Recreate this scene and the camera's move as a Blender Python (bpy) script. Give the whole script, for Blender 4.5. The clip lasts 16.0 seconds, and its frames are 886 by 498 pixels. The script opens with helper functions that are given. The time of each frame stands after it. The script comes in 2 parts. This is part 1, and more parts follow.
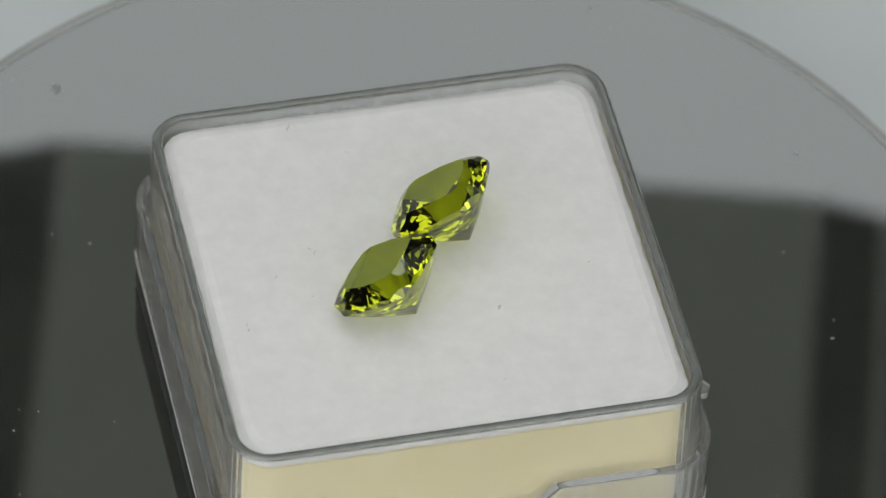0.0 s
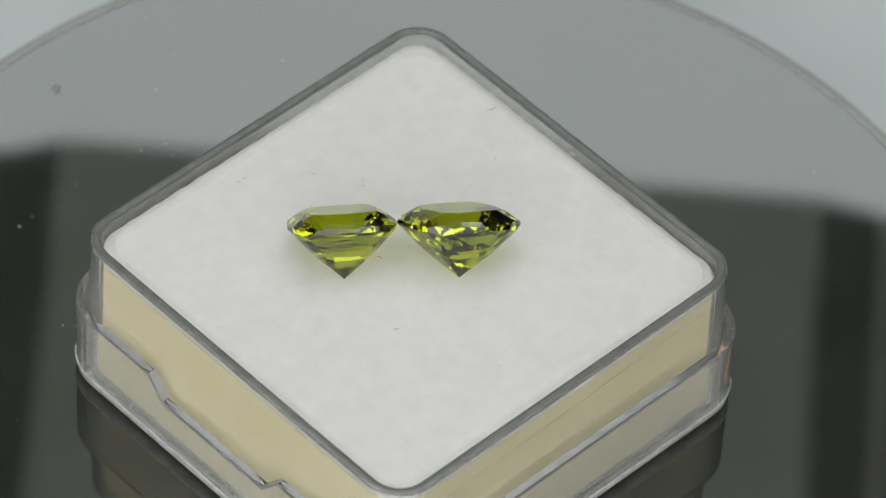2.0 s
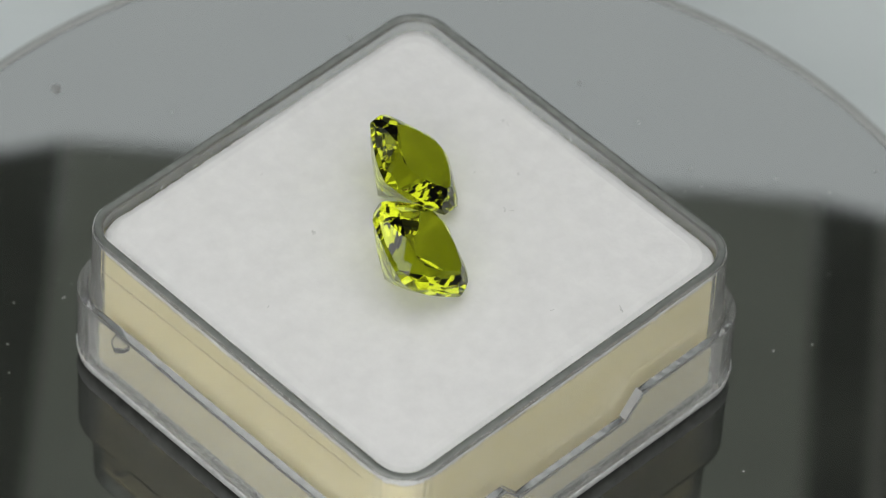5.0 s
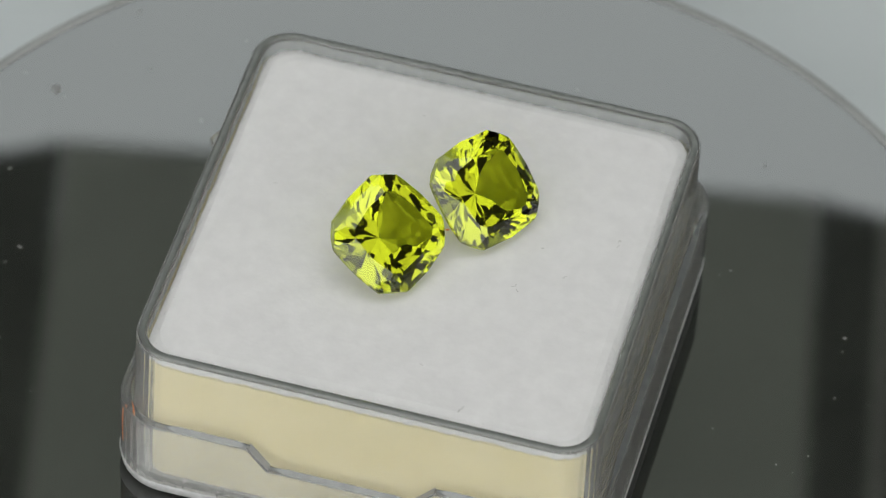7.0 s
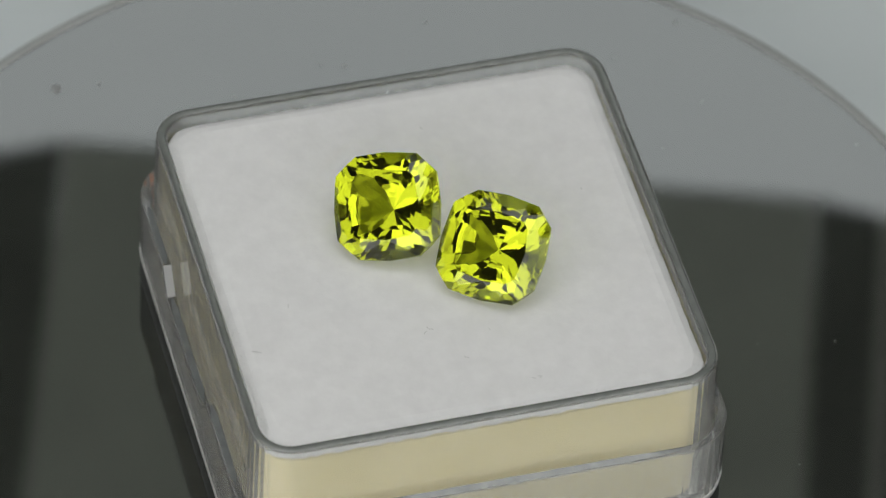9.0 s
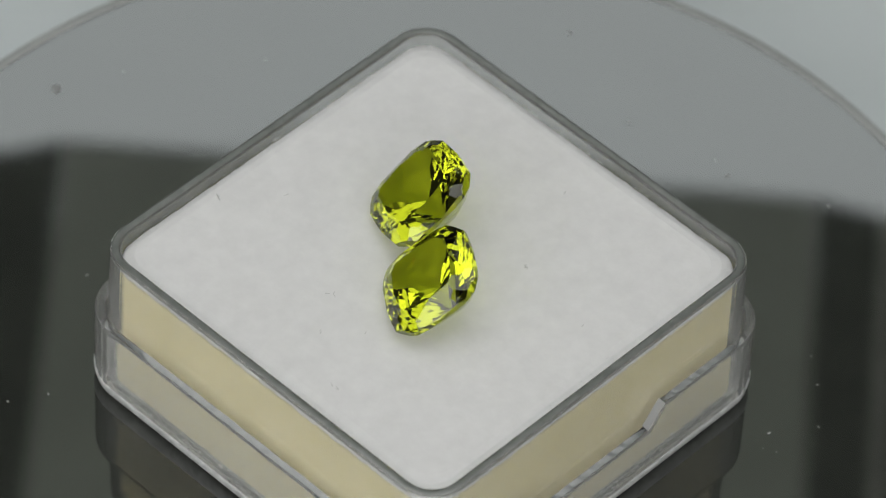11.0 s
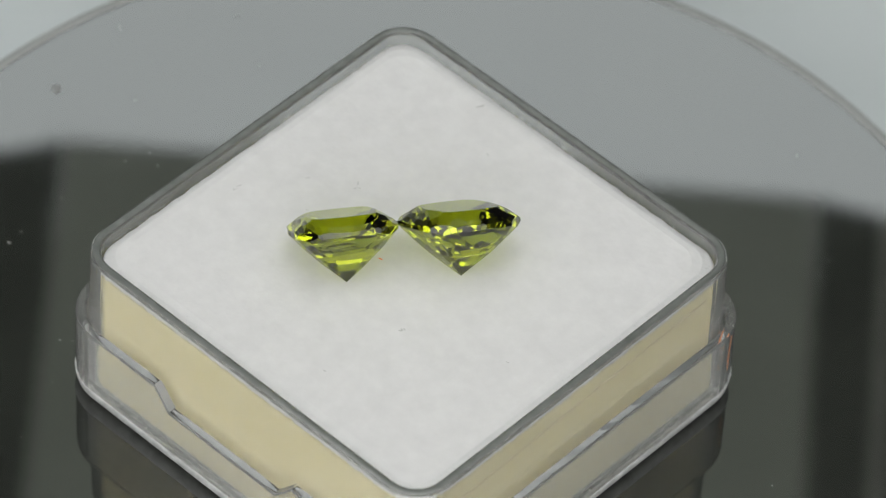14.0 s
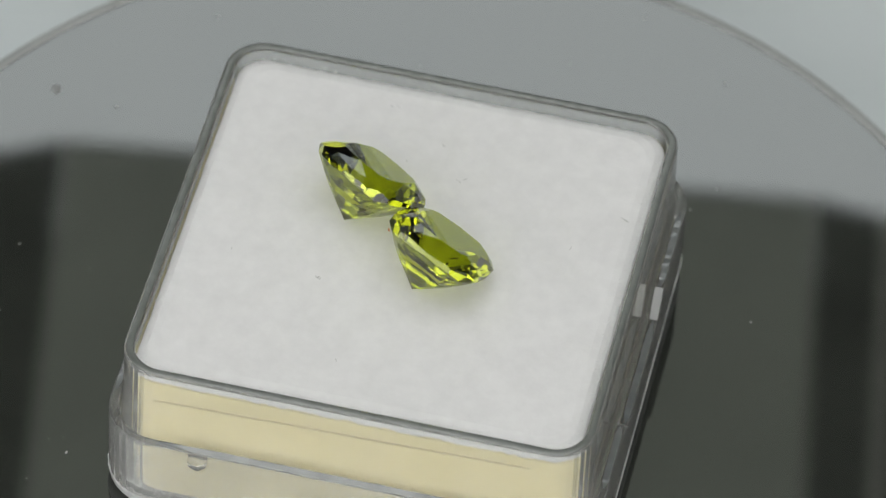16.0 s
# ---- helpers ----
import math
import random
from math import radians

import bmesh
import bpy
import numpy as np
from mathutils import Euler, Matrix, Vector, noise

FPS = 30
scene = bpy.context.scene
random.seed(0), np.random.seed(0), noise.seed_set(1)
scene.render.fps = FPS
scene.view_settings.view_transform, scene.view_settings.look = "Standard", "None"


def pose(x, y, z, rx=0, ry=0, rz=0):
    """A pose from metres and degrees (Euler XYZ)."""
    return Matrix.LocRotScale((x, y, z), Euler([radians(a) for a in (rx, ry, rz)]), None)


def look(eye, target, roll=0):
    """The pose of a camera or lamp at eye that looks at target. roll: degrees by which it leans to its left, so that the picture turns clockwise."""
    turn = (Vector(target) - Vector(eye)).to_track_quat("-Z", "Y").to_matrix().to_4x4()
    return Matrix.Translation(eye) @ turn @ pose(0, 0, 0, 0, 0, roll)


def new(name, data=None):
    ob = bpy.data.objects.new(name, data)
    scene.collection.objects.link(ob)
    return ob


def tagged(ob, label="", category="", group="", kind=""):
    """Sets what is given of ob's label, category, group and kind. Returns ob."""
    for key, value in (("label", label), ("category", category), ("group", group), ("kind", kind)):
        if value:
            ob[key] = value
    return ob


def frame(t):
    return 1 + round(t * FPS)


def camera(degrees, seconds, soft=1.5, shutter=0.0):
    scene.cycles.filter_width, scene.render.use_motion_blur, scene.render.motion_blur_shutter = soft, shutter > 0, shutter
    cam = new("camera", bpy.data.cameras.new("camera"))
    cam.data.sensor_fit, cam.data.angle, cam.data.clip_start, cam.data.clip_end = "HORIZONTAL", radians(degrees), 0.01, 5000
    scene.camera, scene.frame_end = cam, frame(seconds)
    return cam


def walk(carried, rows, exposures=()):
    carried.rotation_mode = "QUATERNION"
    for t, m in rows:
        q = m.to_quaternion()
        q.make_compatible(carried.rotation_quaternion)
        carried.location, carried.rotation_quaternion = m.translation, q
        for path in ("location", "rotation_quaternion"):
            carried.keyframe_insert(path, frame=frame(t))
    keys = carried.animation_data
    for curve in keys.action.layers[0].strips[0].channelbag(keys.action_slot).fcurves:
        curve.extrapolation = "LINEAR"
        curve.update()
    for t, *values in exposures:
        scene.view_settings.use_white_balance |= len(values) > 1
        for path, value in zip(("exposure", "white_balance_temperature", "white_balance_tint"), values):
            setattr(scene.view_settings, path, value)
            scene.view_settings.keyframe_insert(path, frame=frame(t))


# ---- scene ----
# One unit U is the size of a small step across the box; lengths below that are
# written as a number times U come from the same plan.
U = 3.8e-5
SECONDS = 16.0
ELEV, RANGE, ROLL = radians(47.35), 10000 * U, 3.44
FOAM_Z = 316 * U
SPIN = 29.733
BOX_TURN, BOX_X, BOX_Y = 15.2, 6.0 * U, -23.5 * U

# ---- camera, standing still on a stand ----
cam = camera(8.966, SECONDS, soft=1.2)
AIM = Vector((41.8 * U, 5.9 * U * math.sin(ELEV), FOAM_Z + 5.9 * U * math.cos(ELEV)))
EYE = AIM + RANGE * Vector((0, -math.cos(ELEV), math.sin(ELEV)))
cam.data.dof.use_dof = True
cam.data.dof.focus_distance = RANGE - 70 * U
cam.data.dof.aperture_fstop = 46
walk(cam, [(0, look(EYE, AIM, ROLL)), (SECONDS, look(EYE, AIM, ROLL))], exposures=[
    (0, -0.02), (1, 0.03), (2, 0.11), (3.3, 0.06), (4.1, 0.17), (5.2, 0.10), (7, -0.01), (8, -0.04), (9, -0.16), (10.5, -0.10), (12.5, 0.03), (14, 0.15), (15, 0.05), (16, 0.10)])

# ---- light: softboxes in an added, faintly glowing fabric tent, the largest behind the turntable ----
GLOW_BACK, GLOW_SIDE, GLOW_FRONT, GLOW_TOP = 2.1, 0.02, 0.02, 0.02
GLOW_LAMP, GLOW_OVER, GLOW_KEY, GLOW_NEAR = 2.05, 1.65, 2.8, 1.3
world = bpy.data.worlds.new("world")
world.use_nodes = True
world.node_tree.nodes["Background"].inputs[0].default_value = (0.9, 0.95, 1.0, 1)
world.node_tree.nodes["Background"].inputs[1].default_value = 0.03
scene.world = world


# ---- materials ----
def material(name):
    m = bpy.data.materials.new(name)
    m.use_nodes = True
    nt = m.node_tree
    return m, nt, nt.nodes["Principled BSDF"]


def noise_node(nt, scale, detail=4.0, rough=0.6):
    tc = nt.nodes.new("ShaderNodeTexCoord")
    n = nt.nodes.new("ShaderNodeTexNoise")
    n.inputs["Scale"].default_value = scale
    n.inputs["Detail"].default_value = detail
    n.inputs["Roughness"].default_value = rough
    nt.links.new(tc.outputs["Object"], n.inputs["Vector"])
    return n


def ramp(nt, src, stops):
    r = nt.nodes.new("ShaderNodeValToRGB")
    el = r.color_ramp.elements
    while len(el) < len(stops):
        el.new(0.5)
    for e, (p, c) in zip(el, stops):
        e.position, e.color = p, (*c, 1)
    nt.links.new(src, r.inputs["Fac"])
    return r


def bump(nt, src, strength, distance):
    b = nt.nodes.new("ShaderNodeBump")
    b.inputs["Strength"].default_value = strength
    b.inputs["Distance"].default_value = distance
    nt.links.new(src, b.inputs["Height"])
    return b


def value_range(nt, src, lo, hi):
    r = nt.nodes.new("ShaderNodeMapRange")
    r.inputs["To Min"].default_value, r.inputs["To Max"].default_value = lo, hi
    nt.links.new(src, r.inputs["Value"])
    return r


def plain(name, stops, scale, rough=0.6, bumpy=0.0, dist=1e-4, detail=5.0, metal=0.0):
    m, nt, p = material(name)
    n = noise_node(nt, scale, detail)
    nt.links.new(ramp(nt, n.outputs["Fac"], stops).outputs["Color"], p.inputs["Base Color"])
    p.inputs["Roughness"].default_value = rough
    p.inputs["Metallic"].default_value = metal
    if bumpy:
        nt.links.new(bump(nt, n.outputs["Fac"], bumpy, dist).outputs["Normal"], p.inputs["Normal"])
    return m


def clear_plastic(name, tint, rough_lo, rough_hi, scale, clear):
    m, nt, p = material(name)
    p.inputs["Base Color"].default_value = (*tint, 1)
    p.inputs["Transmission Weight"].default_value = clear
    p.inputs["IOR"].default_value = 1.49
    n = noise_node(nt, scale, 6)
    nt.links.new(value_range(nt, n.outputs["Fac"], rough_lo, rough_hi).outputs[0], p.inputs["Roughness"])
    nt.links.new(bump(nt, noise_node(nt, 260, 2).outputs["Fac"], 0.12, 1e-4).outputs["Normal"], p.inputs["Normal"])
    return m


def gem_material(name, tint):
    m, nt, p = material(name)
    c = ramp(nt, noise_node(nt, 900, 3).outputs["Fac"], [(0.3, tuple(0.95 * v for v in tint)), (0.7, tint)])
    nt.links.new(c.outputs["Color"], p.inputs["Base Color"])
    p.inputs["Transmission Weight"].default_value = 1.0
    p.inputs["IOR"].default_value = 1.68
    p.inputs["Roughness"].default_value = 0.0
    return m


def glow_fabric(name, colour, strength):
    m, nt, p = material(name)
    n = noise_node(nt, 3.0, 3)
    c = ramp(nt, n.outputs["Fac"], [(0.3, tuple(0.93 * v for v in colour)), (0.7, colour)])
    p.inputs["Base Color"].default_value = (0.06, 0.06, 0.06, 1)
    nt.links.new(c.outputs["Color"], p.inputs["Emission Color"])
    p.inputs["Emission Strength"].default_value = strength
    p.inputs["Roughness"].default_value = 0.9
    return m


PLASTIC = clear_plastic("clear_styrene", (0.95, 0.955, 0.945), 0.0, 0.12, 300, 0.915)
LID = clear_plastic("scuffed_styrene", (0.95, 0.955, 0.945), 0.0, 0.12, 420, 0.92)
GEM = gem_material("peridot", (0.455, 0.515, 0.015))
FOAM_TOP = plain("white_foam_skin", [(0.3, (0.68, 0.675, 0.675)), (0.7, (0.74, 0.735, 0.735))], 700, 0.95, 0.5, 6e-5)
_nt = FOAM_TOP.node_tree
_p = _nt.nodes["Principled BSDF"]
_b1 = bump(_nt, noise_node(_nt, 420, 4).outputs["Fac"], 0.12, 2.5e-4)
_b2 = bump(_nt, noise_node(_nt, 2600, 4).outputs["Fac"], 0.25, 5e-5)
_nt.links.new(_b1.outputs["Normal"], _b2.inputs["Normal"])
_nt.links.new(_b2.outputs["Normal"], _p.inputs["Normal"])
FOAM_SIDE = plain("cream_foam", [(0.3, (0.78, 0.68, 0.37)), (0.7, (0.86, 0.76, 0.46))], 260, 0.9, 0.4, 1e-4)
FUZZ = plain("white_fibre", [(0.3, (0.62, 0.62, 0.62)), (0.7, (0.70, 0.70, 0.70))], 300, 0.9)
DARK = plain("grey_felt", [(0.3, (0.42, 0.45, 0.385)), (0.7, (0.52, 0.555, 0.475))], 60, 0.8)
DARKER = plain("black_paint", [(0.3, (0.004, 0.004, 0.004)), (0.7, (0.007, 0.007, 0.006))], 60, 0.7)
GREY = plain("grey_edge", [(0.3, (0.40, 0.40, 0.36)), (0.7, (0.50, 0.50, 0.44))], 60, 0.7)
TABLE = plain("white_table_top", [(0.3, (0.62, 0.665, 0.675)), (0.7, (0.68, 0.725, 0.735))], 40, 0.6, 0.1, 1e-4)
DUST = plain("pale_dust", [(0.3, (0.22, 0.22, 0.21)), (0.7, (0.34, 0.34, 0.33))], 300, 0.9)
DUST_WHITE = plain("white_grit", [(0.3, (0.6, 0.6, 0.58)), (0.7, (0.8, 0.8, 0.78))], 300, 0.9)
DARK_DUST = plain("dark_dust", [(0.3, (0.08, 0.08, 0.08)), (0.7, (0.14, 0.14, 0.13))], 300, 0.9)
RIM = plain("grey_rim", [(0.3, (0.34, 0.35, 0.345)), (0.7, (0.40, 0.41, 0.405))], 200, 0.95)
RIM.node_tree.nodes["Principled BSDF"].inputs["Specular IOR Level"].default_value = 0.1
LINT = plain("grey_lint", [(0.3, (0.46, 0.455, 0.45)), (0.7, (0.56, 0.555, 0.55))], 300, 0.9)
STEP_GLEAM = plain("step_gleam_grey", [(0.3, (0.30, 0.30, 0.30)), (0.7, (0.36, 0.36, 0.36))], 600, 0.25)
LID_GLINT = plain("lid_glint_grey", [(0.3, (0.13, 0.14, 0.14)), (0.7, (0.19, 0.20, 0.20))], 900, 0.13)
LID_GLINT.node_tree.nodes["Principled BSDF"].inputs["IOR"].default_value = 2.2
FOOT_SHEEN = plain("foot_sheen_white", [(0.3, (0.42, 0.42, 0.42)), (0.7, (0.74, 0.74, 0.74))], 1500, 0.35)
RIM_GLOSS = plain("rim_gloss_grey", [(0.3, (0.11, 0.118, 0.11)), (0.7, (0.16, 0.168, 0.16))], 900, 0.12)
RIM_GLOSS.node_tree.nodes["Principled BSDF"].inputs["IOR"].default_value = 1.9
CREASE = plain("tan_crease", [(0.3, (0.38, 0.33, 0.24)), (0.7, (0.46, 0.40, 0.29))], 700, 0.6)
MOTE = plain("mote_grey", [(0.3, (0.16, 0.16, 0.16)), (0.7, (0.2, 0.2, 0.2))], 300, 1.0)
MOTE.node_tree.nodes["Principled BSDF"].inputs["Specular IOR Level"].default_value = 0.0
MOTE_PALE = plain("mote_pale", [(0.3, (0.27, 0.28, 0.28)), (0.7, (0.31, 0.32, 0.32))], 300, 1.0)
ORANGE = plain("orange_fibre", [(0.3, (0.65, 0.16, 0.03)), (0.7, (0.80, 0.25, 0.06))], 500, 0.7)
TENT_BACK = glow_fabric("lit_tent_back", (0.93, 1.0, 1.0), GLOW_BACK)
TENT_SIDE = glow_fabric("glow_tent_side", (1.0, 0.97, 0.97), GLOW_SIDE)
TENT_FRONT = glow_fabric("glow_tent_front", (1.0, 0.96, 0.95), GLOW_FRONT)
LAMP_FACE = glow_fabric("lamp_diffuser", (0.985, 1.0, 0.965), GLOW_LAMP)
LAMP_OVER = glow_fabric("lamp_diffuser_small", (0.985, 1.0, 0.965), GLOW_OVER)
LAMP_SIDE = glow_fabric("lamp_diffuser_key", (1.0, 0.995, 0.985), GLOW_KEY)
LAMP_NEAR = glow_fabric("lamp_diffuser_near", (1.0, 0.995, 0.985), GLOW_NEAR)
TENT_TOP = glow_fabric("glow_tent_top", (1.0, 0.97, 0.96), GLOW_TOP)

DISC, _nt, _p = material("dark_glossy_acrylic")
_n = noise_node(_nt, 90, 6)
_nt.links.new(ramp(_nt, _n.outputs["Fac"], [(0.3, (0.017, 0.019, 0.016)), (0.7, (0.027, 0.030, 0.025))]).outputs["Color"], _p.inputs["Base Color"])
_nt.links.new(value_range(_nt, noise_node(_nt, 150, 3).outputs["Fac"], 0.02, 0.05).outputs[0], _p.inputs["Roughness"])
_p.inputs["IOR"].default_value = 2.05


# ---- mesh helpers ----
def mesh_of(bm, name, mat, smooth=False):
    bmesh.ops.recalc_face_normals(bm, faces=bm.faces)
    me = bpy.data.meshes.new(name)
    bm.to_mesh(me)
    bm.free()
    me.materials.append(mat)
    for f in me.polygons:
        f.use_smooth = smooth
    return me


def part(name, bm, mat, parent, label="", smooth=False):
    ob = new(name, mesh_of(bm, name, mat, smooth))
    if parent:
        ob.parent = parent
    return tagged(ob, label) if label else ob


def thing(name, label, category, group="", kind=""):
    return tagged(new(name), label, category, group, kind)


def outline(half, r, extra=(), seg=8):
    """A rounded square, counter-clockwise, with extra stops along every side."""
    pts = []
    stops = sorted(set(s for s in extra if abs(s) < half - r))
    for k in range(4):
        a = k * math.pi / 2
        ca, sa = math.cos(a), math.sin(a)
        side = [(s, -half) for s in stops]
        side += [(half - r + r * math.sin(q), -half + r - r * math.cos(q)) for q in [i * math.pi / 2 / seg for i in range(seg + 1)]]
        pts += [(x * ca - y * sa, x * sa + y * ca) for x, y in side]
    return pts


def loft(bm, rings, close=True, caps=(False, False)):
    rows = [[bm.verts.new(p) for p in ring] for ring in rings]
    pairs = list(zip(rows, rows[1:])) + ([(rows[-1], rows[0])] if close else [])
    for a, b in pairs:
        for i in range(len(a)):
            j = (i + 1) % len(a)
            bm.faces.new((a[i], a[j], b[j], b[i]))
    if caps[0]:
        bm.faces.new(rows[0][::-1])
    if caps[1]:
        bm.faces.new(rows[-1])
    return rows


def block(bm, x0, x1, y0, y1, z0, z1):
    m = Matrix.Translation(((x0 + x1) / 2, (y0 + y1) / 2, (z0 + z1) / 2)) @ Matrix.Diagonal((x1 - x0, y1 - y0, z1 - z0, 1))
    return bmesh.ops.create_cube(bm, size=1.0, matrix=m)


TABLE_Z = -0.014


# ---- the setting: table, tent, dark panel overhead ----
def build_table():
    bm = bmesh.new()
    block(bm, -0.9, 0.9, -0.9, 0.75, -0.045, -0.014)
    tagged(part("table", bm, TABLE, None), "pale grey-white matt table top under the turntable", "table", kind="structure")


# Unseen enclosure; its walls and roof emit a little fill light of their own.
def build_tent():
    def wall(name, mat, dims, label):
        bm = bmesh.new()
        block(bm, *dims)
        tagged(part(name, bm, mat, None), label, "tent wall", kind="structure")
    wall("wall_north", TENT_SIDE, (-0.80, 0.80, 0.70, 0.71, -0.014, 1.2), "unseen dark grey fabric back wall with a faint added glow")
    wall("wall_east", TENT_SIDE, (0.80, 0.81, -0.8, 0.70, -0.014, 1.2), "unseen dark grey fabric side wall with a faint added glow")
    wall("wall_west", TENT_SIDE, (-0.81, -0.80, -0.8, 0.70, -0.014, 1.2), "unseen dark grey fabric side wall with a faint added glow")
    wall("wall_south", TENT_FRONT, (-0.80, 0.80, -0.81, -0.80, -0.014, 1.2), "unseen dark grey fabric front wall with a faint added glow")
    wall("ceiling", TENT_TOP, (-0.80, 0.80, -0.80, 0.70, 1.2, 1.21), "unseen dark grey fabric roof with a faint added glow")


def build_softbox(name, label, m, half_x, half_z, mat, hung=False):
    """A lamp with a glowing front cloth and a dark tapered housing; it faces its own -y."""
    base = thing(name, label, "softbox", "studio lamps")
    base.matrix_basis = m
    bm = bmesh.new()
    block(bm, -half_x, half_x, -0.004, 0.0, -half_z, half_z)
    part("diffuser", bm, mat, base, "glowing white diffuser cloth")
    bm = bmesh.new()
    rings = [[(sx * f * (half_x + 0.006), y, sz * f * (half_z + 0.006)) for sx, sz in ((-1, -1), (1, -1), (1, 1), (-1, 1))] for f, y in ((1.0, -0.006), (1.0, 0.006), (0.35, 0.08))]
    inner = [[(sx * half_x * 1.001, -0.006, sz * half_z * 1.001) for sx, sz in ((-1, -1), (1, -1), (1, 1), (-1, 1))],
             [(sx * half_x * 1.001, 0.001, sz * half_z * 1.001) for sx, sz in ((-1, -1), (1, -1), (1, 1), (-1, 1))]]
    loft(bm, inner[::-1] + rings, close=False, caps=(True, True))
    part("housing", bm, DARKER, base, "black tapered housing")
    back = m @ Vector((0, 0.06, 0))
    bm = bmesh.new()
    rods = ((0.008, back.z, 1.2), (0.04, 1.19, 1.2)) if hung else ((0.010, TABLE_Z, back.z), (0.05, TABLE_Z, TABLE_Z + 0.012))
    for r, z0, z1 in rods:
        bmesh.ops.create_cone(bm, cap_ends=True, segments=24, radius1=r, radius2=r * 0.9, depth=z1 - z0, matrix=Matrix.Translation((back.x, back.y, (z0 + z1) / 2)))
    bmesh.ops.transform(bm, matrix=m.inverted(), verts=bm.verts)
    part("stand", bm, DARKER, base, "black pole")
    return base


PANEL_Y, PANEL_Z = 0.14, 0.1345


def build_panel():
    """A dark tilted panel hung over the back of the table, with folded wings."""
    base = thing("overhead_panel", "dark grey panel with folded black wings hung over the table", "panel", kind="structure")
    base.matrix_basis = pose(0, PANEL_Y, PANEL_Z, 24.5, 0, 0)
    def slab(name, mat, pts, depth):
        bm = bmesh.new()
        rows = [[(x, d, z) for x, z in pts] for d in (0, depth)]
        loft(bm, rows, close=False, caps=(True, True))
        part(name, bm, mat, base)
    slab("panel", DARK, [(-0.0378, -0.0050), (0.0397, -0.0035), (0.0441, 0.10), (-0.0464, 0.10)], 0.002)
    slab("wing", DARKER, [(0.0399, -0.0035), (0.0465, -0.0021), (0.0508, 0.10), (0.0443, 0.10)], 0.002)
    slab("edge_strip", GREY, [(0.0466, -0.0021), (0.0480, -0.0018), (0.0523, 0.10), (0.0509, 0.10)], 0.002)
    slab("wing", DARKER, [(0.0481, -0.0018), (0.115, 0.0125), (0.115, 0.10), (0.0524, 0.10)], 0.002)
    slab("wing", DARKER, [(-0.115, 0.0150), (-0.0380, -0.0050), (-0.0466, 0.10), (-0.115, 0.10)], 0.002)
    slab("hanger", DARKER, [(-0.004, 0.08), (0.004, 0.08), (0.004, 0.30), (-0.004, 0.30)], 0.002)


# ---- the turntable ----
DISC_R = 0.0410


def build_turntable():
    top = thing("turntable", "round black glossy turntable with dusty top", "turntable")
    bm = bmesh.new()
    n = 160
    prof = [(DISC_R - 0.0016, -0.0035), (DISC_R - 0.0002, -0.0032), (DISC_R, -0.0001), (DISC_R - 0.00003, -0.00003), (DISC_R - 0.00006, 0.0)]
    rings = [[(r * math.cos(2 * math.pi * i / n), r * math.sin(2 * math.pi * i / n), z) for i in range(n)] for r, z in prof]
    loft(bm, rings, close=False, caps=(True, True))
    part("disc", bm, DISC, top)
    bm = bmesh.new()
    prof = [(DISC_R + 0.00001, -0.0030), (DISC_R + 0.00030, -0.0028), (DISC_R + 0.00040, -0.0003), (DISC_R + 0.00028, 0.00005), (DISC_R - 0.0002, 0.00006), (DISC_R - 0.00045, 0.00001), (DISC_R + 0.00001, 0.000005)]
    loft(bm, [[(r * math.cos(2 * math.pi * i / n), r * math.sin(2 * math.pi * i / n), z) for i in range(n)] for r, z in prof], close=True)
    part("rim", bm, RIM, top, "grey satin rim band", smooth=True)
    bm = bmesh.new()
    rings = [[(r * math.cos(2 * math.pi * i / 96), r * math.sin(2 * math.pi * i / 96), z) for i in range(96)] for r, z in ((0.034, -0.014), (0.0345, -0.0136), (0.034, -0.0035))]
    loft(bm, rings, close=False, caps=(True, True))
    part("base", bm, TABLE, top, "pale plastic base of the turntable")
    # dust lying on the disc
    rng = random.Random(4)
    bm = bmesh.new()
    for _ in range(70):
        r, a = DISC_R * math.sqrt(rng.uniform(0.25, 0.93)), rng.uniform(0, 2 * math.pi)
        s = rng.choice((1.2, 1.6, 2.0, 2.6, 3.6)) * U
        m = Matrix.Translation((r * math.cos(a), r * math.sin(a), s * 0.3)) @ Matrix.Rotation(rng.uniform(0, 3), 4, "Z") @ Matrix.Diagonal((s * rng.uniform(0.8, 2.2), s, s * 0.5, 1))
        bmesh.ops.create_icosphere(bm, subdivisions=1, radius=0.6, matrix=m)
    tagged(part("dust", bm, DUST, top), kind="stuff")
    return top


# ---- the gem box ----
RIM_Z, TRAY_RIM_Z = FOAM_Z + 14 * U, FOAM_Z - 138 * U
CUT = (-188, -152, 112, 150)


def tray_top(x, y):
    """Height of the tray's rim: cut down in the middle of two opposite sides."""
    u = x / U if y < 0 else -x / U
    if abs(y) < abs(x) or not CUT[0] < u < CUT[3]:
        return TRAY_RIM_Z
    drop = 45 * U
    if u < CUT[1]:
        return TRAY_RIM_Z - drop * (u - CUT[0]) / (CUT[1] - CUT[0])
    if u > CUT[2]:
        return TRAY_RIM_Z - drop * (CUT[3] - u) / (CUT[3] - CUT[2])
    return TRAY_RIM_Z - drop


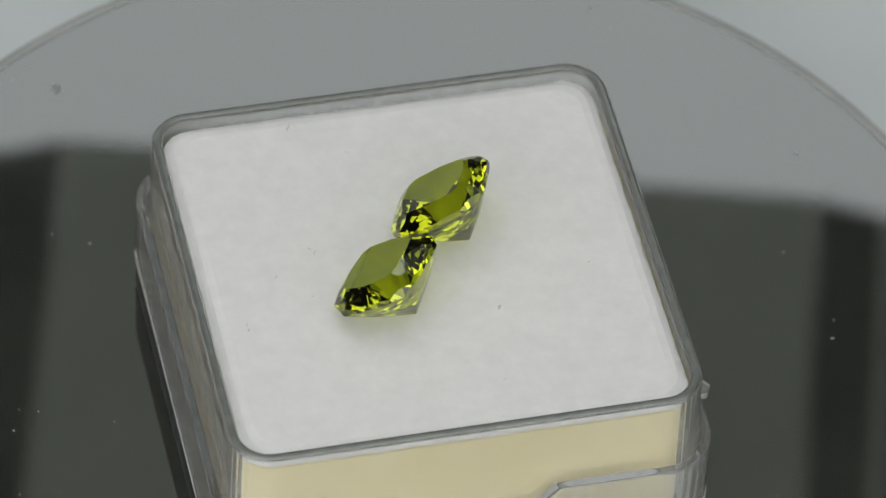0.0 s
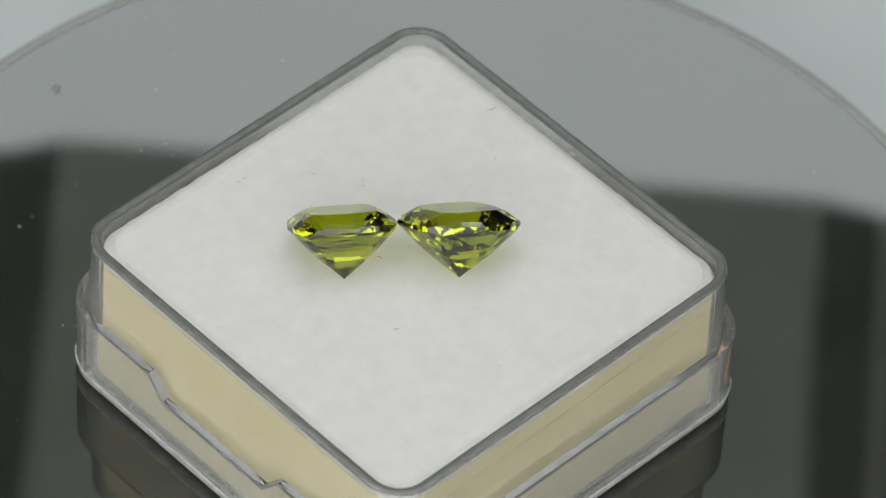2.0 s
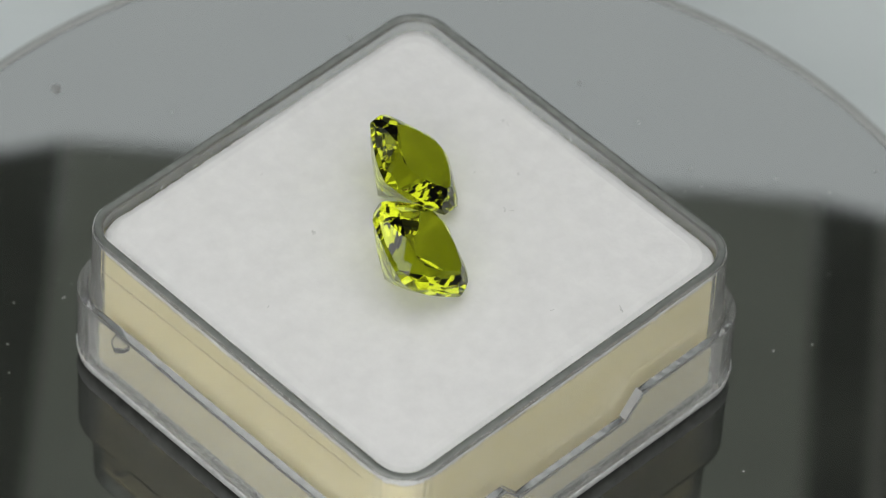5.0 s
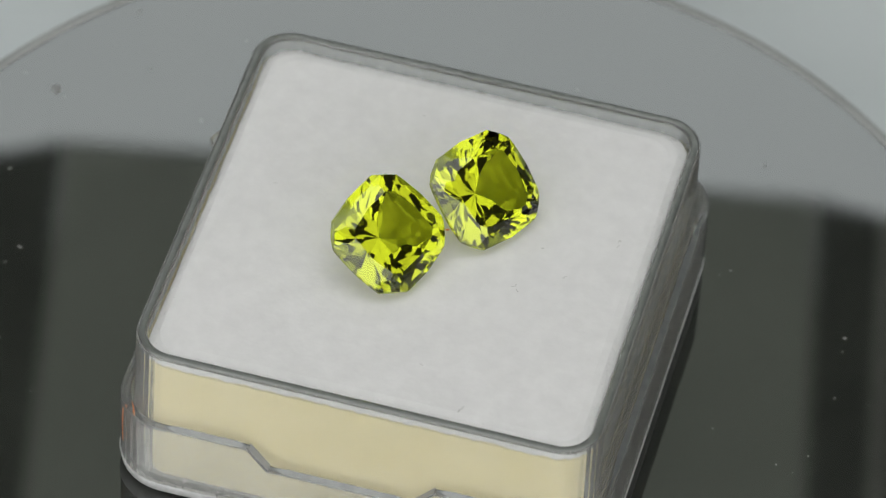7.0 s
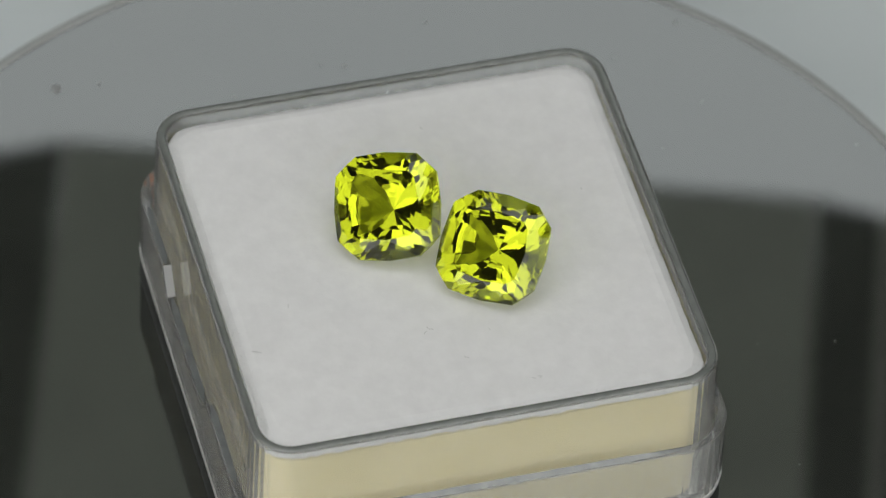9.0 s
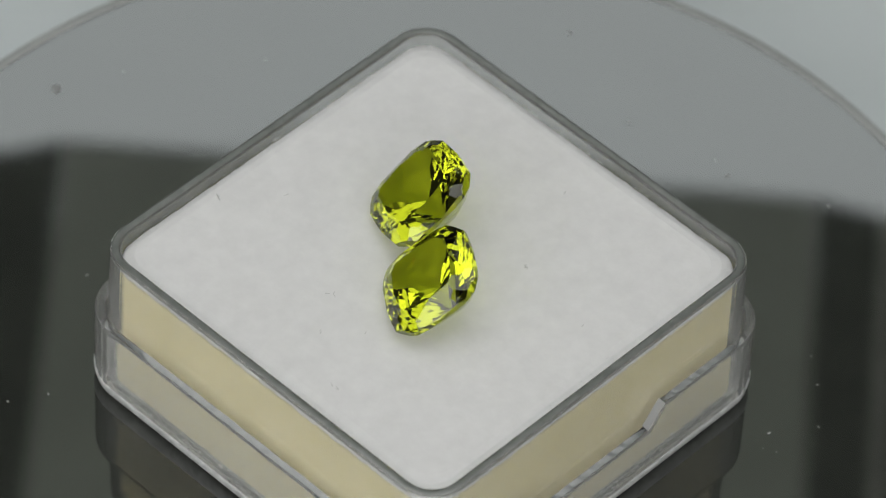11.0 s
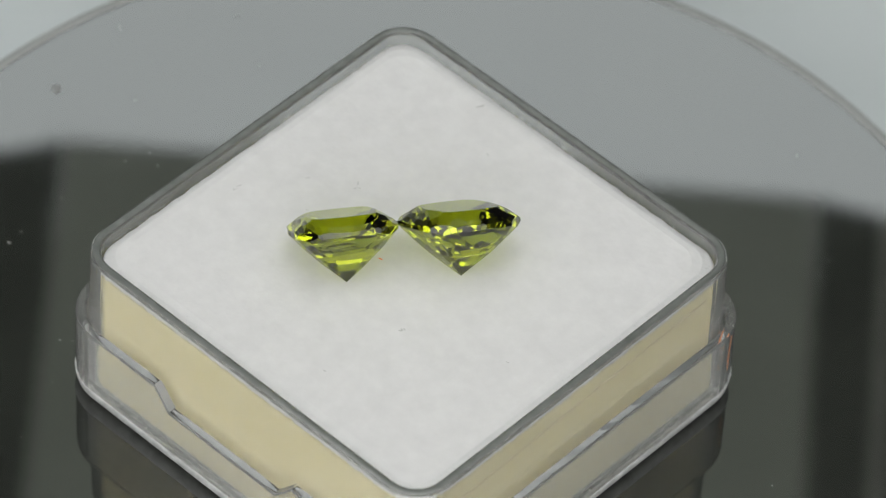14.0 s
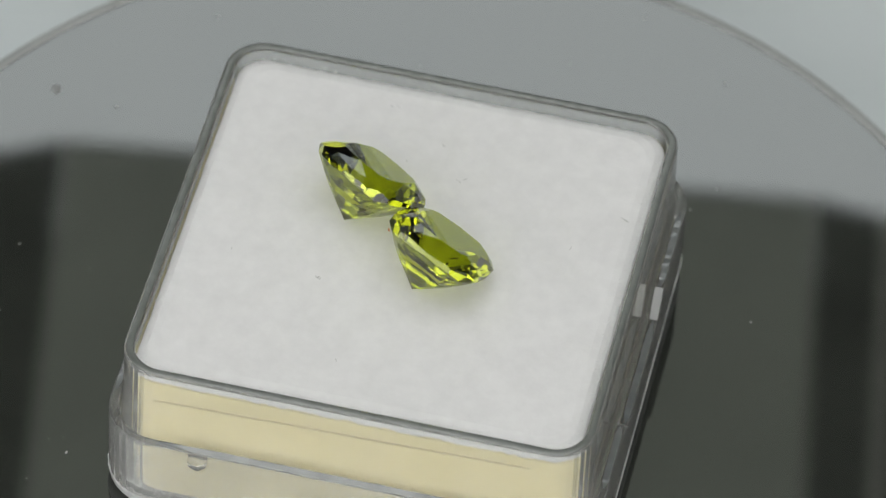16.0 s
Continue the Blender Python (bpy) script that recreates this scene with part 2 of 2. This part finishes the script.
def build_box():
    box = thing("gem_box", "clear plastic gem box standing in its upturned lid", "gem box")
    # lid, lying upside down as a tray
    extra = [s * U for s in (*CUT, *(-c for c in CUT))]
    def ring(half, r, z=None, lower=0.0):
        return [(x, y, (tray_top(x, y) - lower) if z is None else z) for x, y in outline(half * U, r * U, extra)]
    bm = bmesh.new()
    lip = [ring(437.5 + dx, 90 + dx, None, dz * U) for dx, dz in
           ((-9.5, 9), (-9.2, 5), (-8.0, 2.9), (-6.0, 2.0), (6.5, 0.3), (8.4, 1.4), (9.2, 4), (9.5, 9))]
    loft(bm, [ring(428, 81, 11 * U)] + lip + [ring(447, 99, 34 * U),
              ring(444, 98, 14 * U), ring(433, 92, 2 * U), ring(418, 84, 0.0)], close=False, caps=(True, True))
    lid = part("lid", bm, LID, box, "clear plastic lid with finger cut-outs, used as a tray")
    lid.visible_shadow = False
    # base, open at the top
    bm = bmesh.new()
    def rr(half, r, z):
        return [(x, y, z) for x, y in outline(half * U, r * U)]
    rim = []
    for cx, a0 in ((404.5, math.pi), (415.5, math.pi / 2)):
        for k in range(4):
            q = a0 - k * math.pi / 6
            rim.append((cx + 4.5 * math.cos(q), RIM_Z - 4.5 * U + 4.5 * U * math.sin(q)))
    loft(bm, [rr(400, 52, 24 * U)] + [rr(h, h - 346, z) for h, z in rim] + [rr(424, 70, 30 * U), rr(420, 68, 18 * U), rr(411, 66, 12 * U)], close=False, caps=(True, True))
    base = part("base", bm, PLASTIC, box, "clear plastic open base")
    base.visible_shadow = False
    # slightly domed strip added on the base's rim for its glint lines
    bm = bmesh.new()
    loft(bm, [rr(410 + dx, 64 + dx, RIM_Z + dz * U) for dx, dz in ((-6.5, 0.0), (-4.5, 1.2), (-2, 1.8), (2, 1.8), (4.5, 1.2), (6.5, 0.0), (5, -1.2), (-5, -1.2))])
    part("rim_crest", bm, RIM_GLOSS, base, "added glossy strip for the glint on the base's rim", smooth=True)
    # thin grey slabs added for the gleam on the slanted ends of each cut-out
    for sy in (-1, 1):
        for ends in (((CUT[0] + 1, 1.0), (CUT[1] + 1, -44.0)), ((CUT[2] - 1, -44.0), (CUT[3] - 1, 1.0))):
            bm = bmesh.new()
            quad = [Vector((-sy * u * U, sy * y * U, TRAY_RIM_Z + z * U)) for y, flip in ((430, 1), (445, -1)) for u, z in ends[::flip]]
            top = [bm.verts.new(p + Vector((0, 0, 1.6 * U))) for p in quad]
            low = [bm.verts.new(p) for p in quad]
            bm.faces.new(top)
            bm.faces.new(low[::-1])
            for k in range(4):
                bm.faces.new((top[k], low[k], low[(k + 1) % 4], top[(k + 1) % 4]))
            part("slanted_step", bm, STEP_GLEAM, lid, "added grey slab for the gleam on the lid's slanted step")
    # added strip for the bright glint on the lid's rim, sloping outward, along the uncut stretches of all four sides
    stretches = [(k, -338, 338, 0) for k in (0, 2)]
    for k in (1, 3):
        stretches += [(k, -338, CUT[0] - 2, 0), (k, CUT[1] + 2, CUT[2] - 2, -45), (k, CUT[3] + 2, 338, 0)]
    for k, u0, u1, z0 in stretches:
        bm = bmesh.new()
        rings = []
        for i in range(25):
            u = u0 + (u1 - u0) * i / 24
            taper = min(1.0, min(i, 24 - i) / 3 + 0.1)
            wide = (6.0 + 0.5 * math.sin(i * 1.9 + k)) * taper
            rings.append([((438 + dx * wide) * U, u * U, TRAY_RIM_Z + (z0 + dz) * U) for dx, dz in ((-1, -0.8), (-0.9, 2.6), (0.9, -0.7), (1, -1.2))])
        loft(bm, rings, close=False, caps=(True, True))
        bmesh.ops.rotate(bm, verts=bm.verts, cent=(0, 0, 0), matrix=Matrix.Rotation(k * math.pi / 2, 3, "Z"))
        part("rim_crest", bm, LID_GLINT, lid, "added glossy strip for the glint on the lid's rim")
    # whitish mottled band added round the foot of the lid for its sheen
    bm = bmesh.new()
    loft(bm, [ring(444.6, 98, 14 * U), ring(447.4, 99, 33 * U), ring(448.4, 99.5, 31 * U), ring(445.8, 98.5, 12 * U), ring(434.5, 92, 1.2 * U), ring(433, 92, 1.6 * U)])
    part("scuffed_edge", bm, FOOT_SHEEN, lid, "added whitish band for the sheen of the lower edge", smooth=True)
    # gate remnant on the lid's rim
    bm = bmesh.new()
    pts = [(0, -18), (16, -15), (25, 4), (14, 17), (0, 18)]
    loft(bm, [[((446 + x) * U, (-262 + y) * U, TRAY_RIM_Z + z * U) for x, y in pts] for z in (-16, -2)], close=False, caps=(True, True))
    part("moulding_tab", bm, PLASTIC, lid)
    # faint slanting crease along one wall of the base
    bm = bmesh.new()
    loft(bm, [[((420.6 + dx) * U, y * U, FOAM_Z - (d + dz) * U) for dx, dz in ((0, 0), (1.2, 0), (1.5, 2), (0.3, 2))] for y, d in ((-350, 47), (320, 26))], close=False, caps=(True, True))
    part("crease", bm, CREASE, base, "thin tan crease in the wall")
    # orange thread caught in the corner between base and lid
    bm = bmesh.new()
    bend = [(420.0, 382.5, 62), (421.0, 381.0, 90), (420.2, 382.0, 122), (419.2, 384.5, 152)]
    loft(bm, [[((x + 2.0 * math.cos(q)) * U, (y + 2.0 * math.sin(q)) * U, z * U) for q in [i * math.pi / 3 for i in range(6)]] for x, y, z in bend], close=False, caps=(True, True))
    part("orange_thread", bm, ORANGE, box, "short orange thread caught in the corner", smooth=True)
    # pale ring on the lid's floor round the foot of the base
    bm = bmesh.new()
    loft(bm, [[(x, y, z * U) for x, y in outline(h * U, (h - 347) * U)] for h, z in ((398, 11.2), (427, 11.2), (426, 13.5), (413, 11.9), (398, 11.7))])
    tagged(part("powder", bm, DUST_WHITE, box), kind="stuff")
    # grit in the gap at the foot of the lid
    rng = random.Random(11)
    for mat, count, spread in ((DUST_WHITE, 2600, 15), (DARK_DUST, 700, 20)):
        verts, faces = [], []
        for _ in range(count):
            r = (0.7 + 1.7 * rng.random() ** 3) * U
            z = (20 + abs(rng.gauss(0, spread))) * U
            q = Matrix.Rotation(rng.randrange(4) * math.pi / 2, 4, "Z") @ Vector((426 * U, rng.uniform(-345, 345) * U, z))
            k = len(verts)
            for axis in range(3):
                for sign in (-1, 1):
                    v = q.copy()
                    v[axis] += sign * r * rng.uniform(0.7, 1.3)
                    verts.append(v)
            faces += [(k + a, k + 2 + b, k + 4 + c) for a in (0, 1) for b in (0, 1) for c in (0, 1)]
        me = bpy.data.meshes.new("grit")
        me.from_pydata(verts, [], faces)
        me.materials.append(mat)
        grit = new("grit", me)
        grit.parent = box
        tagged(grit, kind="stuff")
    return box


def build_foam():
    pad = thing("foam_pad", "white-topped foam pad with cream sides filling the box", "foam pad")
    bm = bmesh.new()
    lo, hi = 25 * U, FOAM_Z - 11 * U
    loft(bm, [[(x, y, z) for x, y in outline(h * U, 51 * U)] for h, z in ((394, lo), (396, lo + 6 * U), (396, hi - 10 * U), (382, hi))], close=False, caps=(True, True))
    part("foam_body", bm, FOAM_SIDE, pad, "cream foam body")
    bm = bmesh.new()
    rng = random.Random(7)
    edge = outline(395.5 * U, 51 * U, [i * 12 * U for i in range(-28, 29)], 10)
    rings = []
    for k, f in enumerate([0.02, 0.2, 0.4, 0.6, 0.75, 0.86, 0.93, 0.965, 0.985, 1.0]):
        ring = []
        for x, y in edge:
            j = 1.0 + (rng.uniform(-0.005, 0.001) if f > 0.98 else 0)
            px, py = x * f * j, y * f * j
            fall = 9 * U * max(0, (f - 0.93) / 0.07) ** 2
            ring.append((px, py, FOAM_Z - fall))
        rings.append(ring)
    rings.append([(x * 1.005, y * 1.005, FOAM_Z - rng.uniform(13, 18) * U) for x, y in edge])
    loft(bm, rings, close=False, caps=(True, False))
    skin = part("foam_skin", bm, FOAM_TOP, pad, "white felted top skin")
    # loose fibres along the edge of the skin
    bm = bmesh.new()
    for _ in range(420):
        x, y = edge[rng.randrange(len(edge))]
        q = Vector((x, y, FOAM_Z - 5 * U)) * 1.0
        q.x, q.y = q.x * rng.uniform(0.972, 0.995) + rng.uniform(-6, 6) * U, q.y * rng.uniform(0.972, 0.995) + rng.uniform(-6, 6) * U
        q.x, q.y = max(-395 * U, min(395 * U, q.x)), max(-395 * U, min(395 * U, q.y))
        q.z = FOAM_Z - rng.uniform(0, 6) * U
        a = rng.uniform(0, 2 * math.pi)
        tip = q + Vector((math.cos(a), math.sin(a), rng.uniform(0.0, 0.5))) * rng.uniform(4, 9) * U
        tip.x, tip.y = max(-397.5 * U, min(397.5 * U, tip.x)), max(-397.5 * U, min(397.5 * U, tip.y))
        w = Vector((-math.sin(a), math.cos(a), 0)) * 0.9 * U
        bm.faces.new([bm.verts.new(v) for v in (q - w, q + w, tip)])
    tagged(part("fibre_fringe", bm, FUZZ, skin), kind="stuff")
    return pad


# ---- the two stones ----
CROWN_A, CROWN_B = 0.082, 0.120
PAV_A, PAV_B = 0.425, 0.0675
# tiers of facets: how far out, turn from facet to facet, and offsets
PAVILION = [(0.20, 22.5, (0,)), (0.50, 22.5, (11.25,)), (0.75, 15, (0,)), (0.93, 15, (7.5,))]
CROWN = [(0.69, 45, (22.5,)), (0.81, 45, (0,)), (0.95, 45, (-12, 12))]


def build_gem(width, label, yaw, wobble):
    """A cushion brilliant cut facet by facet from a block. The point lies at the origin."""
    g = thing("gemstone", label, "gemstone", "pair of stones")
    rng = random.Random(wobble)
    depth, p = 0.51, 3.3
    def edge(a):
        return 0.5 / (abs(math.cos(a)) ** p + abs(math.sin(a)) ** p) ** (1 / p)
    def pavilion(f):
        return PAV_A * f + PAV_B * f ** 3
    def crown(f):
        return depth + 0.010 + CROWN_A * (1 - f) + CROWN_B * (1 - f ** 3)
    def tangent(height, a, f):
        """Point and normal of the smooth form under a facet."""
        def at(b, h):
            r = h * edge(b)
            return Vector((r * math.cos(b), r * math.sin(b), height(h)))
        q = at(a, f)
        n = (at(a, f + 1e-3) - q).cross(at(a + 1e-3, f) - q).normalized()
        return q, (n if n.dot(q - Vector((0, 0, depth))) > 0 else -n)
    cuts = [(Vector((0, 0, crown(0.62))), Vector((0, 0, 1)))]
    girdle = [k * 90 + d for k in range(4) for d in (-32, 0, 32)]
    for a, b in zip(girdle, girdle[1:] + [girdle[0] + 360]):
        a, b = radians(a + rng.uniform(-2.5, 2.5)), radians(b + rng.uniform(-2.5, 2.5))
        u, v = (Vector((edge(q) * math.cos(q), edge(q) * math.sin(q), 0)) for q in (a, b))
        cuts.append((u, Vector((v.y - u.y, u.x - v.x, 0)).normalized()))
    for height, f, step, offsets in [(pavilion, *t) for t in PAVILION] + [(crown, *t) for t in CROWN]:
        for k in range(round(360 / step)):
            for d in offsets:
                cuts.append(tangent(height, radians(k * step + d + rng.uniform(-1.2, 1.2)), f + rng.uniform(-0.012, 0.012)))
    bm = bmesh.new()
    bmesh.ops.create_cube(bm, size=2.4)
    for q, n in cuts:
        made = bmesh.ops.bisect_plane(bm, geom=bm.verts[:] + bm.edges[:] + bm.faces[:], dist=1e-7, plane_co=q, plane_no=n, clear_outer=True)
        rim = [e for e in made["geom_cut"] if isinstance(e, bmesh.types.BMEdge)]
        if len(rim) > 2:
            bmesh.ops.contextual_create(bm, geom=rim)
    bmesh.ops.scale(bm, verts=bm.verts, vec=(width * U, width * U, width * U))
    bmesh.ops.rotate(bm, verts=bm.verts, cent=(0, 0, 0), matrix=Matrix.Rotation(radians(yaw), 3, "Z"))
    bmesh.ops.recalc_face_normals(bm, faces=bm.faces)
    bm.normal_update()
    groups = {"table_facet": [], "crown": [], "girdle": [], "pavilion": []}
    for f in bm.faces:
        z = f.normal.z
        key = "table_facet" if z > 0.99 else "girdle" if abs(z) < 0.02 else "crown" if z > 0 else "pavilion"
        groups[key].append([tuple(v.co) for v in f.verts])
    bm.free()
    for key, faces in groups.items():
        index, polys = {}, []
        for f in faces:
            polys.append([index.setdefault(c, len(index)) for c in f])
        me = bpy.data.meshes.new(key)
        me.from_pydata(list(index), [], polys)
        me.materials.append(GEM)
        ob = new(key, me)
        ob.parent = g
        # the clear stone lets light through to the foam under it
        ob.visible_shadow = False
    return g


def build_lint():
    """Specks and short hairs lying on the foam, in the turntable's own space."""
    rng = random.Random(21)
    lint = []
    spots = [(0.01143, -0.00008, 7), (0.00561, -0.00481, 8), (-0.00704, -0.00071, 14), (-0.00948, 0.01086, 9), (-0.00946, -0.00327, 6), (0.00550, -0.00471, 6), (-0.01091, -0.00802, 8), (-0.00941, -0.00310, 5), (-0.01110, -0.00761, 9), (-0.00687, -0.00470, 6), (-0.00736, -0.00043, 9), (-0.01097, -0.00810, 6), (0.01144, -0.00006, 6), (0.00561, -0.00451, 6), (-0.00951, 0.01074, 9), (-0.00537, 0.00871, 9), (-0.00957, 0.01052, 9), (0.00556, -0.00465, 5), (0.00618, -0.01099, 6)]
    bm = bmesh.new()
    for x, y, length in spots:
        a = rng.uniform(0, math.pi)
        p = Vector((x, y, FOAM_Z + 0.7 * U))
        for i in range(3):
            q = p + Vector((math.cos(a), math.sin(a), 0)) * length * U * (i - 1) / 3
            a += rng.uniform(-0.5, 0.5)
            m = Matrix.Translation(q) @ Matrix.Rotation(a, 4, "Z") @ Matrix.Diagonal((length * U * 0.28, 1.0 * U, 0.8 * U, 1))
            bmesh.ops.create_icosphere(bm, subdivisions=1, radius=0.8, matrix=m)
    return tagged(part("lint", bm, LINT, None), "grey specks and short hairs lying on the foam", "lint", kind="stuff")


def build_thread():
    bm = bmesh.new()
    m = Matrix.Translation((-0.00063, -0.00267, FOAM_Z + 1.0 * U)) @ Matrix.Rotation(0.6, 4, "Z") @ Matrix.Diagonal((6 * U, 1.6 * U, 1.3 * U, 1))
    bmesh.ops.create_icosphere(bm, subdivisions=2, radius=0.8, matrix=m)
    return tagged(part("thread", bm, ORANGE, None), "tiny orange thread lying on the white foam", "thread")


def build_optics_mote():
    # Stands in for dust on the camera's optics, so it doesn't turn.
    at = Matrix.Translation((-0.02680, 0.02470, 0))
    bm = bmesh.new()
    bmesh.ops.create_icosphere(bm, subdivisions=3, radius=9.5 * U, matrix=at @ Matrix.Translation((0, 0, 0.5 * U)) @ Matrix.Diagonal((1, 1.3, 0.08, 1)))
    mote = tagged(part("speck", bm, MOTE_PALE, None, smooth=True), "still grey speck over the turntable, standing in for dust on the camera's optics", "speck")
    bm = bmesh.new()
    bmesh.ops.create_icosphere(bm, subdivisions=2, radius=3.6 * U, matrix=at @ Matrix.Translation((0, 0, 2.0 * U)) @ Matrix.Diagonal((1, 1.3, 0.5, 1)))
    part("core", bm, MOTE, mote, "dark core")
    return mote


build_table()
build_tent()
build_panel()
build_softbox("softbox", "long glowing strip softbox standing behind the turntable", pose(0, 0.60, 0.545, 0, 0, 0), 0.42, 0.095, TENT_BACK)
build_softbox("softbox", "low wide glowing softbox on a stand before the table", look((0, -0.282, 0.103), (0, 0, 0)) @ pose(0, 0, 0, 90, 0, 0), 0.24, 0.115, LAMP_FACE)
build_softbox("softbox", "square glowing softbox on a stand beside the table", look((-0.183, -0.154, 0.165), (0, 0, 0)) @ pose(0, 0, 0, 90, 0, 0), 0.08, 0.08, LAMP_SIDE)
build_softbox("softbox", "square glowing softbox on a stand near the camera", look((0.205, -0.150, 0.150), (0, 0, 0)) @ pose(0, 0, 0, 90, 0, 0), 0.08, 0.08, LAMP_NEAR)
build_softbox("softbox", "glowing softbox hung over the table", look((0, -0.01, 0.33), (0, 0, 0)) @ pose(0, 0, 0, 90, 0, 0), 0.19, 0.13, LAMP_OVER, hung=True)
turntable = build_turntable()
gem_box = build_box()
foam_pad = build_foam()
gem_a = build_gem(192, "smaller yellow-green cushion-cut peridot tipped on the white foam", 2, 5)
gem_b = build_gem(194, "larger yellow-green cushion-cut peridot tipped beside its twin", 24, 8)
lint = build_lint()
thread = build_thread()
build_optics_mote()

# poses on the turntable at the start
BOX0 = pose(BOX_X, BOX_Y, 0, 0, 0, BOX_TURN)


def gem_pose(g, x, y, azimuth, tilt):
    """Tipped over on the foam, resting on its lowest point, table leaning towards the azimuth."""
    turn = Matrix.Rotation(radians(azimuth), 4, "Z") @ Matrix.Rotation(radians(tilt), 4, "Y")
    low = min((turn @ v.co).z for c in g.children for v in c.data.vertices)
    return Matrix.Translation((x, y, FOAM_Z + 0.4 * U - low)) @ turn


GEM_A0 = gem_pose(gem_a, 0.000073, -0.005713, 159, 39.8)
GEM_B0 = gem_pose(gem_b, 0.003333, 0.001254, 155, 38.8)


def spin(ob, m0):
    rows = []
    for k in range(int(SECONDS * 4) + 1):
        t = k / 4
        rows.append((t, Matrix.Rotation(radians(-SPIN * t), 4, "Z") @ m0))
    walk(ob, rows)


def motions():
    spin(turntable, Matrix.Identity(4))
    spin(gem_box, BOX0)
    spin(foam_pad, BOX0)
    spin(gem_a, GEM_A0)
    spin(gem_b, GEM_B0)
    spin(lint, Matrix.Identity(4))
    spin(thread, Matrix.Identity(4))


motions()
